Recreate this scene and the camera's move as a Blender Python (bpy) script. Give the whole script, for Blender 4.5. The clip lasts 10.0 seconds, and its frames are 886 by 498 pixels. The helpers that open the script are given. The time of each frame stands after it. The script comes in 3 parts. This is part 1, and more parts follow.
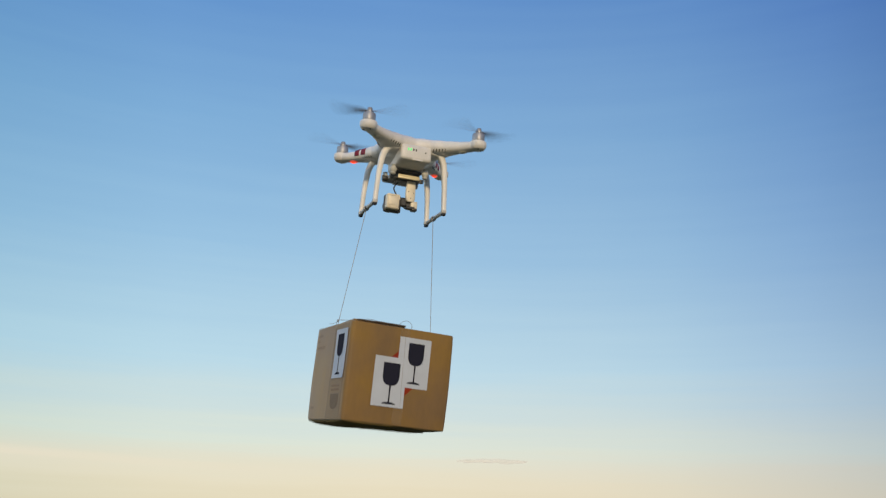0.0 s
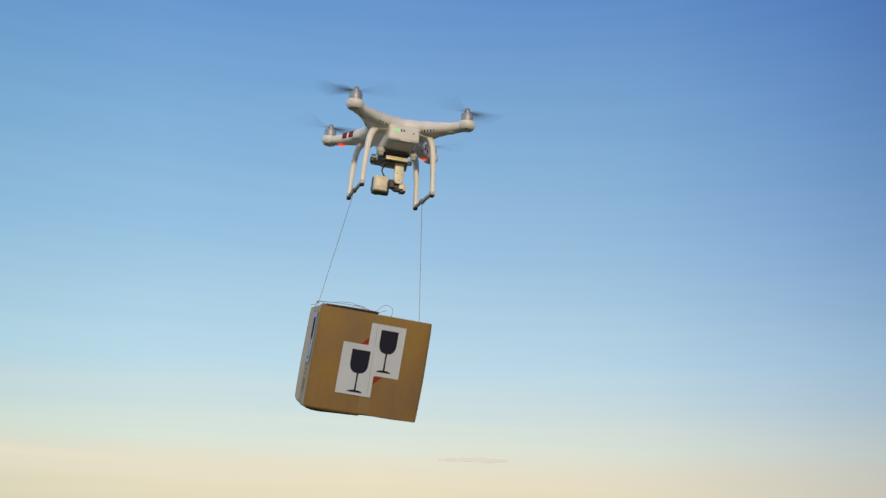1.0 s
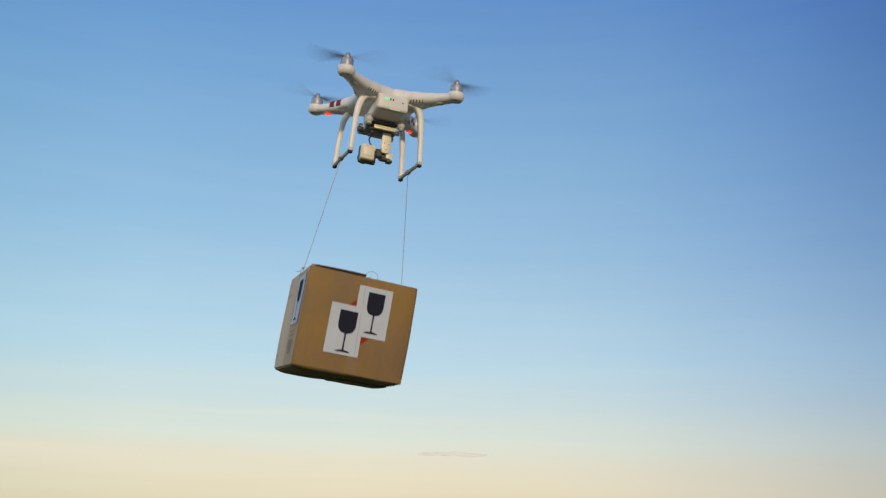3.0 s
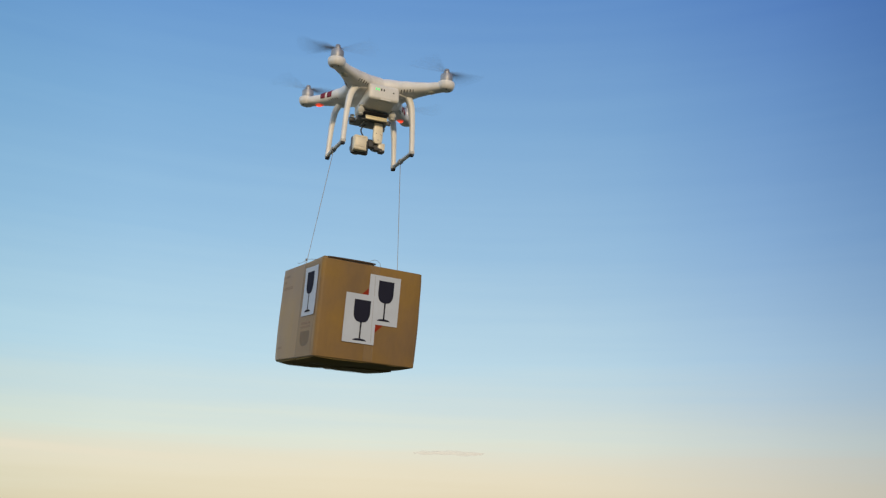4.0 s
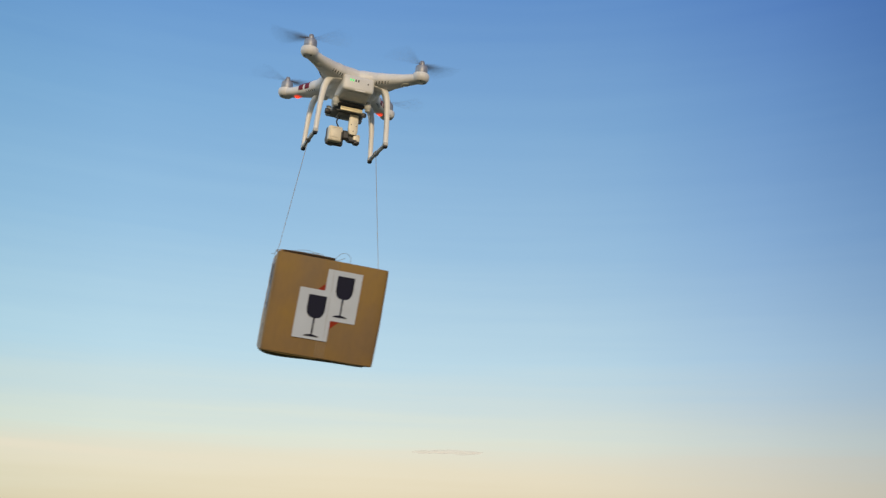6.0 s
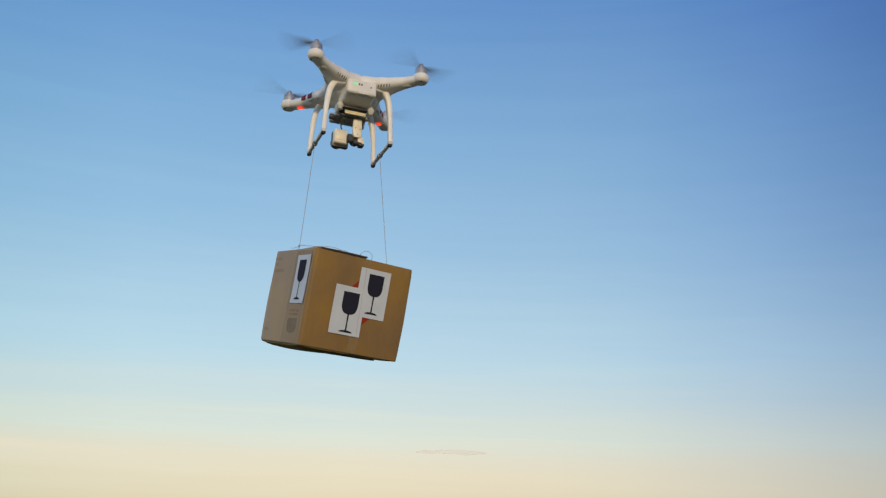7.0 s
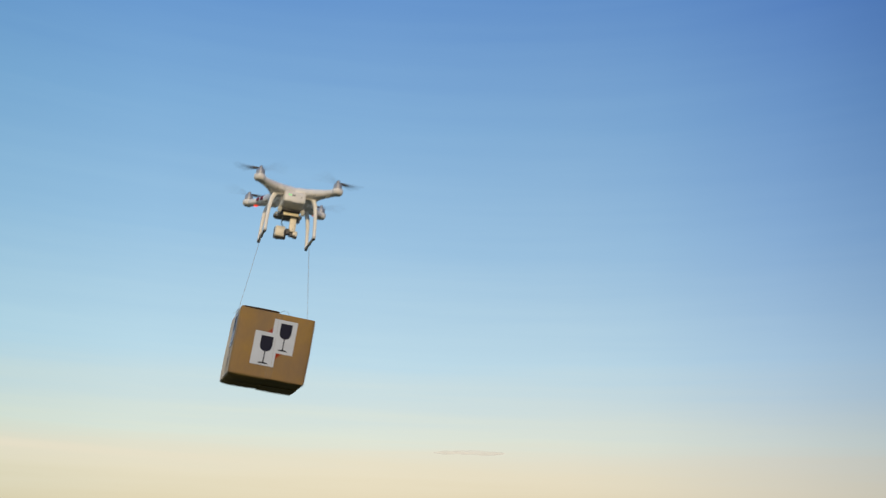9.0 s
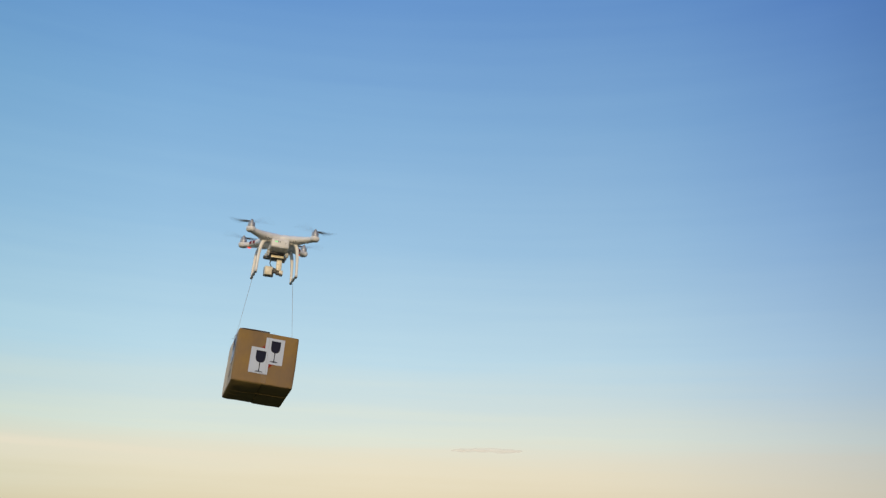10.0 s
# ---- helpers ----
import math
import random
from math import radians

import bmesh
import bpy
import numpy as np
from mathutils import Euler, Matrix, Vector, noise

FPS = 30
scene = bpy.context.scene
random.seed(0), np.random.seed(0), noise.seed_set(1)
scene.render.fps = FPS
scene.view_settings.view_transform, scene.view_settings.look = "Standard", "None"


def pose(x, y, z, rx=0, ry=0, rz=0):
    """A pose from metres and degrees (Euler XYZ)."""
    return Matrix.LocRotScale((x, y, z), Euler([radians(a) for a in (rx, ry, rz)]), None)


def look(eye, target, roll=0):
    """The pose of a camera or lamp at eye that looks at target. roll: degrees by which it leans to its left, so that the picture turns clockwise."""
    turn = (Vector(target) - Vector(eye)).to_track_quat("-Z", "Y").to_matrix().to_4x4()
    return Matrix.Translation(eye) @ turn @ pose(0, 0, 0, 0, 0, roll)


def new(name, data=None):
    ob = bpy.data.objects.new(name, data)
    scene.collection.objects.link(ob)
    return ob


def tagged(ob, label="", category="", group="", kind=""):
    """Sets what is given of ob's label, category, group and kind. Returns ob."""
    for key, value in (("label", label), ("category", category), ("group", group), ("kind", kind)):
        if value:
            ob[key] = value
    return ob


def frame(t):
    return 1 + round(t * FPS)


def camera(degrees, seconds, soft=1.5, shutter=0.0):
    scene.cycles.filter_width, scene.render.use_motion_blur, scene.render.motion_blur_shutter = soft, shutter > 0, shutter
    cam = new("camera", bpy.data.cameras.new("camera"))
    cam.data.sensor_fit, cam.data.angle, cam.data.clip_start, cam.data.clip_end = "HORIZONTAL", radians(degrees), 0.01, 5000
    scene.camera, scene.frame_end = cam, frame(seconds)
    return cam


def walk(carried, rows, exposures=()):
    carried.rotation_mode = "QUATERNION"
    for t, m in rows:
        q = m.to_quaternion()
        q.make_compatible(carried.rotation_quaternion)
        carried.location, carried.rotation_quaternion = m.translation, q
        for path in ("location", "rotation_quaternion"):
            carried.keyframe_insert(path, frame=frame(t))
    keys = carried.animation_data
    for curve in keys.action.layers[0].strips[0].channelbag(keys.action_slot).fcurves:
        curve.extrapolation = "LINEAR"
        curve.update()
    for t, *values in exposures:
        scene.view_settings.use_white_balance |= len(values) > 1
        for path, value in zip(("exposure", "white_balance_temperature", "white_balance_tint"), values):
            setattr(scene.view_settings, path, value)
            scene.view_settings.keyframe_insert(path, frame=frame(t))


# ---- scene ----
cam = camera(52.42, 10.0, soft=1.25, shutter=0.82)
EYE = (0.0, 0.0, 1.6)
PAN = [(0, -2.834, 18.450), (0.5, -2.234, 18.443), (1, -1.672, 18.420), (1.5, -1.197, 18.345), (2, -0.799, 18.241), (2.5, -0.499, 18.153), (3, -0.323, 18.099), (3.5, -0.214, 18.061), (4, -0.129, 18.042), (4.5, -0.072, 18.032), (5, -0.018, 18.015), (5.5, 0.000, 18.000), (6, -0.043, 17.987), (6.5, -0.140, 17.978), (7, -0.291, 17.977), (7.5, -0.493, 17.982), (8, -0.741, 17.997), (8.5, -1.042, 18.002), (9, -1.409, 17.985), (9.5, -1.925, 17.909), (10, -2.497, 17.811)]
DRONE_ROWS = [
    (0, -0.1811, 1.8621, 2.4480, 6.22, 0.16, 21.90),
    (0.5, -0.1694, 1.8387, 2.4650, 5.77, -0.90, 22.04),
    (1, -0.1688, 1.8287, 2.4744, 5.74, 0.11, 20.52),
    (1.5, -0.1647, 1.8276, 2.4887, 5.84, -0.23, 19.13),
    (2, -0.1551, 1.8217, 2.5033, 5.96, -1.28, 19.87),
    (2.5, -0.1497, 1.8265, 2.5171, 6.57, -1.42, 21.70),
    (3, -0.1551, 1.8178, 2.5279, 5.43, 0.83, 22.36),
    (4.5, -0.1870, 1.8347, 2.5627, 5.77, -1.56, 22.57),
    (5, -0.2116, 1.8531, 2.5700, 6.20, -0.12, 23.16),
    (5.5, -0.2296, 1.8335, 2.5648, 5.79, 1.48, 23.19),
    (6, -0.2220, 1.8220, 2.5670, 5.35, 1.03, 20.68),
    (7.3, -0.2510, 1.9816, 2.6088, -3.08, -0.41, 23.43),
    (7.5, -0.2767, 2.0463, 2.6192, -2.58, 0.14, 23.81),
    (8, -0.3543, 2.2304, 2.6326, -0.48, -0.30, 21.26),
    (8.5, -0.4523, 2.4716, 2.6407, 1.32, -0.60, 20.85),
    (9, -0.5696, 2.7449, 2.6492, 0.23, 2.01, 20.76),
    (9.5, -0.6993, 3.0600, 2.6683, 0.34, 2.64, 20.64),
    (10, -0.8068, 3.3842, 2.6977, 2.16, 1.35, 21.03),
]
CARTON_ROWS = [
    (0, -0.2237, 1.9282, 1.9458, 6.22, 1.19, 27.98),
    (0.2, -0.2131, 1.9223, 1.9545, 15.87, 0.39, 28.14),
    (0.5, -0.2037, 1.9041, 1.9616, 12.14, 0.97, 23.56),
    (0.8, -0.2126, 1.8865, 1.9669, 4.42, 4.35, 18.02),
    (1, -0.2200, 1.8762, 1.9685, 12.43, 4.69, 16.23),
    (1.2, -0.2194, 1.8823, 1.9738, 15.71, 5.52, 14.77),
    (1.5, -0.2022, 1.8932, 1.9852, 5.72, 3.05, 18.12),
    (1.8, -0.1915, 1.8921, 1.9937, 12.64, -0.59, 29.37),
    (2, -0.1815, 1.8970, 2.0018, 13.59, -2.44, 32.96),
    (2.2, -0.1716, 1.8966, 2.0061, 5.06, -2.14, 29.64),
    (2.5, -0.1748, 1.8863, 2.0087, 10.36, 0.18, 23.83),
    (2.8, -0.2004, 1.8839, 2.0182, 15.80, 3.62, 21.16),
    (3, -0.2154, 1.8767, 2.0255, 7.17, 5.31, 19.69),
    (3.2, -0.2132, 1.8740, 2.0293, 4.59, 5.42, 18.01),
    (3.58, -0.2098, 1.8882, 2.0412, 15.00, 3.20, 21.50),
    (3.93, -0.2067, 1.9013, 2.0522, 5.20, -0.20, 28.50),
    (4.3, -0.2035, 1.9151, 2.0638, 15.32, -2.53, 32.44),
    (4.5, -0.2101, 1.9267, 2.0634, 9.04, -2.76, 33.88),
    (4.8, -0.2359, 1.9084, 2.0607, 6.98, -0.45, 30.86),
    (5, -0.2567, 1.9087, 2.0610, 15.85, 0.56, 31.76),
    (5.2, -0.2775, 1.8979, 2.0599, 14.92, 2.50, 29.05),
    (5.5, -0.2954, 1.8920, 2.0612, 4.60, 6.24, 19.12),
    (5.7, -0.2873, 1.8648, 2.0519, 11.14, 7.19, 13.96),
    (6, -0.2600, 1.8795, 2.0625, 12.27, 4.82, 14.46),
    (6.2, -0.2396, 1.8796, 2.0670, 11.09, 2.79, 18.21),
    (6.46, -0.2403, 1.8942, 2.0732, 5.00, 2.20, 24.00),
    (6.86, -0.2413, 1.9166, 2.0828, 12.50, 1.40, 32.00),
    (7.3, -0.2425, 1.9412, 2.0934, 2.29, 3.16, 31.80),
    (7.5, -0.2710, 2.0058, 2.1053, -14.59, 2.84, 22.01),
    (7.7, -0.2991, 2.0736, 2.1134, -13.97, 2.55, 18.43),
    (8, -0.3522, 2.2258, 2.1249, 9.73, 1.86, 23.50),
    (8.2, -0.3855, 2.3205, 2.1259, 0.54, 2.07, 22.05),
    (8.5, -0.4526, 2.4546, 2.1332, -14.57, 2.70, 16.00),
    (8.8, -0.5403, 2.6120, 2.1344, 11.03, 4.57, 21.60),
    (9, -0.6041, 2.7509, 2.1418, 0.93, 5.59, 20.35),
    (9.2, -0.6528, 2.8548, 2.1510, -12.72, 6.23, 18.32),
    (9.5, -0.7263, 3.0440, 2.1608, 3.09, 5.62, 21.92),
    (9.7, -0.7709, 3.1915, 2.1718, 3.35, 5.26, 23.45),
    (10, -0.8332, 3.3982, 2.1967, -9.99, 4.70, 21.64),
]


def aim(yaw, tilt):
    y, t = radians(yaw), radians(tilt)
    return (EYE[0] + math.sin(y) * math.cos(t), EYE[1] + math.cos(y) * math.cos(t), EYE[2] + math.sin(t))


# a hand-held camera on one spot, panning a little; (seconds, yaw, tilt)
walk(cam, [(t, look(EYE, aim(yaw, tilt), 2.0)) for t, yaw, tilt in PAN])


# ---- world and sun ----
SUN_ELEV, SUN_AZ = 11.0, 168.0      # azimuth clockwise from +y: behind the camera


def build_world():
    w = bpy.data.worlds.new("evening_sky")
    scene.world = w
    w.use_nodes = True
    nt = w.node_tree
    nt.nodes.clear()
    N, L = nt.nodes.new, nt.links.new
    out, bg = N("ShaderNodeOutputWorld"), N("ShaderNodeBackground")
    sky = N("ShaderNodeTexSky")
    sky.sky_type = "NISHITA"
    sky.sun_disc = False
    sky.sun_elevation, sky.sun_rotation = radians(SUN_ELEV), radians(SUN_AZ)
    sky.air_density, sky.dust_density, sky.ozone_density = 1.0, 1.2, 1.5
    co, sep = N("ShaderNodeTexCoord"), N("ShaderNodeSeparateXYZ")
    L(co.outputs["Generated"], sep.inputs[0])
    # colour by height over the horizon
    ramp = N("ShaderNodeValToRGB")
    stops = SKY_STOPS
    el = ramp.color_ramp.elements
    while len(el) < len(stops):
        el.new(0.5)
    for e, (pos, rgb) in zip(el, stops):
        e.position, e.color = pos, (*rgb, 1)
    # long faint cirrus bands near the horizon
    mp, nz = N("ShaderNodeMapping"), N("ShaderNodeTexNoise")
    mp.inputs["Rotation"].default_value = (0, radians(-2.6), 0)
    mp.inputs["Scale"].default_value = (1.6, 1.6, 38.0)
    nz.inputs["Scale"].default_value, nz.inputs["Detail"].default_value, nz.inputs["Roughness"].default_value = 1.6, 5.0, 0.55
    L(co.outputs["Generated"], mp.inputs[0])
    L(mp.outputs[0], nz.inputs["Vector"])
    shift = N("ShaderNodeMath")
    shift.operation = "MULTIPLY_ADD"
    shift.inputs[1].default_value, shift.inputs[2].default_value = 0.042, -0.0210
    L(nz.outputs["Fac"], shift.inputs[0])
    add = N("ShaderNodeMath")
    L(sep.outputs["Z"], add.inputs[0])
    L(shift.outputs[0], add.inputs[1])
    L(add.outputs[0], ramp.inputs["Fac"])
    # edges of the view dimmed as lens vignetting, deeper and more violet to the right
    side = N("ShaderNodeMath")
    side.operation = "MULTIPLY_ADD"
    side.inputs[1].default_value, side.inputs[2].default_value = 0.5, 0.5
    L(sep.outputs["X"], side.inputs[0])
    tint = N("ShaderNodeValToRGB")
    el = tint.color_ramp.elements
    while len(el) < len(SKY_SIDE):
        el.new(0.5)
    for e, (pos, rgb) in zip(el, SKY_SIDE):
        e.position, e.color = 0.5 + 0.5 * pos, (*rgb, 1)
    L(side.outputs[0], tint.inputs["Fac"])
    mul = N("ShaderNodeMix")
    mul.data_type, mul.blend_type = "RGBA", "MULTIPLY"
    low = N("ShaderNodeMapRange")
    for k, v in (("From Min", 0.03), ("From Max", 0.55), ("To Min", 0.46), ("To Max", 1.0)):
        low.inputs[k].default_value = v
    L(sep.outputs["Z"], low.inputs["Value"])
    L(low.outputs[0], mul.inputs["Factor"])
    L(ramp.outputs["Color"], mul.inputs["A"])
    L(tint.outputs["Color"], mul.inputs["B"])
    # one thin warm streak of cirrus, lit from below, sloping down to the right
    slope, wob, fade = N("ShaderNodeMath"), N("ShaderNodeMath"), N("ShaderNodeMapRange")
    slope.operation, wob.operation = "MULTIPLY_ADD", "MULTIPLY_ADD"
    slope.inputs[1].default_value = STREAK_SLOPE
    L(sep.outputs["X"], slope.inputs[0])
    L(sep.outputs["Z"], slope.inputs[2])
    wob.inputs[1].default_value = 0.012
    L(nz.outputs["Fac"], wob.inputs[0])
    L(slope.outputs[0], wob.inputs[2])
    band = N("ShaderNodeValToRGB")
    el = band.color_ramp.elements
    while len(el) < len(STREAK):
        el.new(0.5)
    for e, (pos, v) in zip(el, STREAK):
        e.position, e.color = pos, (v, v, v, 1)
    L(wob.outputs[0], band.inputs["Fac"])
    for k, v in (("From Min", -0.55), ("From Max", -0.08), ("To Min", 1.0), ("To Max", 0.0)):
        fade.inputs[k].default_value = v
    L(sep.outputs["X"], fade.inputs["Value"])
    amount = N("ShaderNodeMath")
    amount.operation = "MULTIPLY"
    L(band.outputs["Color"], amount.inputs[0])
    L(fade.outputs[0], amount.inputs[1])
    wisp = N("ShaderNodeMix")
    wisp.data_type = "RGBA"
    L(amount.outputs[0], wisp.inputs["Factor"])
    L(mul.outputs["Result"], wisp.inputs["A"])
    wisp.inputs["B"].default_value = (0.835, 0.735, 0.57, 1)
    # the clear-air model carries part of the light
    dim = N("ShaderNodeMix")
    dim.data_type, dim.blend_type = "RGBA", "MULTIPLY"
    dim.inputs["Factor"].default_value, dim.inputs["B"].default_value = 1.0, (0.1, 0.1, 0.1, 1)
    L(sky.outputs["Color"], dim.inputs["A"])
    mix = N("ShaderNodeMix")
    mix.data_type = "RGBA"
    mix.inputs["Factor"].default_value = 0.94
    L(dim.outputs["Result"], mix.inputs["A"])
    L(wisp.outputs["Result"], mix.inputs["B"])
    L(mix.outputs["Result"], bg.inputs["Color"])
    bg.inputs["Strength"].default_value = 1.035
    L(bg.outputs[0], out.inputs[0])


SKY_STOPS = [(0.0, (0.71, 0.60, 0.395)), (0.03, (0.745, 0.65, 0.46)), (0.06, (0.78, 0.70, 0.53)), (0.085, (0.75, 0.715, 0.585)), (0.105, (0.70, 0.74, 0.65)),
             (0.135, (0.61, 0.705, 0.70)), (0.19, (0.485, 0.665, 0.77)), (0.31, (0.316, 0.515, 0.718)), (0.43, (0.211, 0.400, 0.650)), (0.56, (0.118, 0.270, 0.575)),
             (1.0, (0.06, 0.15, 0.42))]
STREAK_SLOPE = 0.0277
STREAK = [(0.0, 0.0), (0.0429, 0.0), (0.0669, 0.45), (0.0729, 1.0), (0.0769, 0.25), (0.0889, 0.0)]     # height over the slope, amount
# left of -0.52, out of view, brightened to light the left-facing sides
SKY_SIDE = [(-1.0, (3.6, 3.0, 2.6)), (-0.66, (1.6, 1.5, 1.45)), (-0.52, (0.74, 0.89, 0.92)), (-0.33, (0.99, 1.05, 1.05)), (-0.1, (1.07, 1.075, 1.055)),
            (0.12, (1.0, 1.0, 1.0)), (0.20, (0.91, 0.935, 0.972)), (0.33, (0.655, 0.718, 0.868)), (0.45, (0.352, 0.458, 0.665)), (1.0, (0.36, 0.46, 0.63))]
build_world()
sun = new("sun", bpy.data.lights.new("sun", "SUN"))
sun.data.energy, sun.data.angle, sun.data.color = 1.8, radians(3.0), (1.0, 0.785, 0.51)
a, e = radians(SUN_AZ), radians(SUN_ELEV)
sun.matrix_world = look((30 * math.sin(a) * math.cos(e), 30 * math.cos(a) * math.cos(e), 30 * math.sin(e)), (0, 0, 0))


# ---- materials ----
def material(name, rgb, rough=0.5, metal=0.0, grain=0.0, scale=60.0, stain=0.0, bump=0.0, bump_scale=400.0, glow=0.0, alpha=1.0, warp=(1, 1, 1), coat=0.0, sheen=0.0, tone=None):
    """A surface with two scales of colour variation (grain, stain) and a fine relief, in the thing's own metres."""
    m = bpy.data.materials.new(name)
    m.use_nodes = True
    nt = m.node_tree
    N, L = nt.nodes.new, nt.links.new
    b = nt.nodes["Principled BSDF"]
    b.inputs["Base Color"].default_value = (*rgb, 1)
    b.inputs["Roughness"].default_value, b.inputs["Metallic"].default_value, b.inputs["Alpha"].default_value = rough, metal, alpha
    b.inputs["Coat Weight"].default_value = coat
    b.inputs["Sheen Weight"].default_value, b.inputs["Sheen Roughness"].default_value = sheen, 0.45
    if rough > 0.7:
        b.inputs["Specular IOR Level"].default_value = 0.2
    if glow:
        b.inputs["Emission Color"].default_value, b.inputs["Emission Strength"].default_value = (*rgb, 1), glow
    co = N("ShaderNodeTexCoord")
    if grain or stain:
        mp = N("ShaderNodeMapping")
        mp.inputs["Scale"].default_value = warp
        L(co.outputs["Object"], mp.inputs[0])
        fine, wide = N("ShaderNodeTexNoise"), N("ShaderNodeTexNoise")
        for n, s, d in ((fine, scale * 9, 3), (wide, scale, 4)):
            n.inputs["Scale"].default_value, n.inputs["Detail"].default_value = s, d
            L(mp.outputs[0], n.inputs["Vector"])
        last = None
        for n, k in ((fine, grain), (wide, stain)):
            r = N("ShaderNodeMapRange")
            for key, v in (("From Min", 0.3), ("From Max", 0.7), ("To Min", 1 - k), ("To Max", 1 + k)):
                r.inputs[key].default_value = v
            L(n.outputs["Fac"], r.inputs["Value"])
            if last is None:
                last = r.outputs[0]
            else:
                mu = N("ShaderNodeMath")
                mu.operation = "MULTIPLY"
                L(last, mu.inputs[0])
                L(r.outputs[0], mu.inputs[1])
                last = mu.outputs[0]
        mx = N("ShaderNodeVectorMath")
        mx.operation = "SCALE"
        mx.inputs[0].default_value = rgb
        if tone:
            big, rt, mt = N("ShaderNodeTexNoise"), N("ShaderNodeMapRange"), N("ShaderNodeMix")
            big.inputs["Scale"].default_value, big.inputs["Detail"].default_value = 9.0, 2.0
            L(co.outputs["Object"], big.inputs["Vector"])
            rt.inputs["From Min"].default_value, rt.inputs["From Max"].default_value = 0.35, 0.65
            L(big.outputs["Fac"], rt.inputs["Value"])
            mt.data_type = "RGBA"
            mt.inputs["A"].default_value, mt.inputs["B"].default_value = (*rgb, 1), (*tone, 1)
            L(rt.outputs[0], mt.inputs["Factor"])
            L(mt.outputs["Result"], mx.inputs[0])
        L(last, mx.inputs["Scale"])
        L(mx.outputs[0], b.inputs["Base Color"])
        rr = N("ShaderNodeMath")
        rr.operation = "MULTIPLY"
        rr.inputs[1].default_value = rough
        L(last, rr.inputs[0])
        L(rr.outputs[0], b.inputs["Roughness"])
    if bump:
        nb, bp = N("ShaderNodeTexNoise"), N("ShaderNodeBump")
        nb.inputs["Scale"].default_value, nb.inputs["Detail"].default_value = bump_scale, 3
        bp.inputs["Strength"].default_value, bp.inputs["Distance"].default_value = bump, 0.001
        L(co.outputs["Object"], nb.inputs["Vector"])
        L(nb.outputs["Fac"], bp.inputs["Height"])
        L(bp.outputs[0], b.inputs["Normal"])
    return m


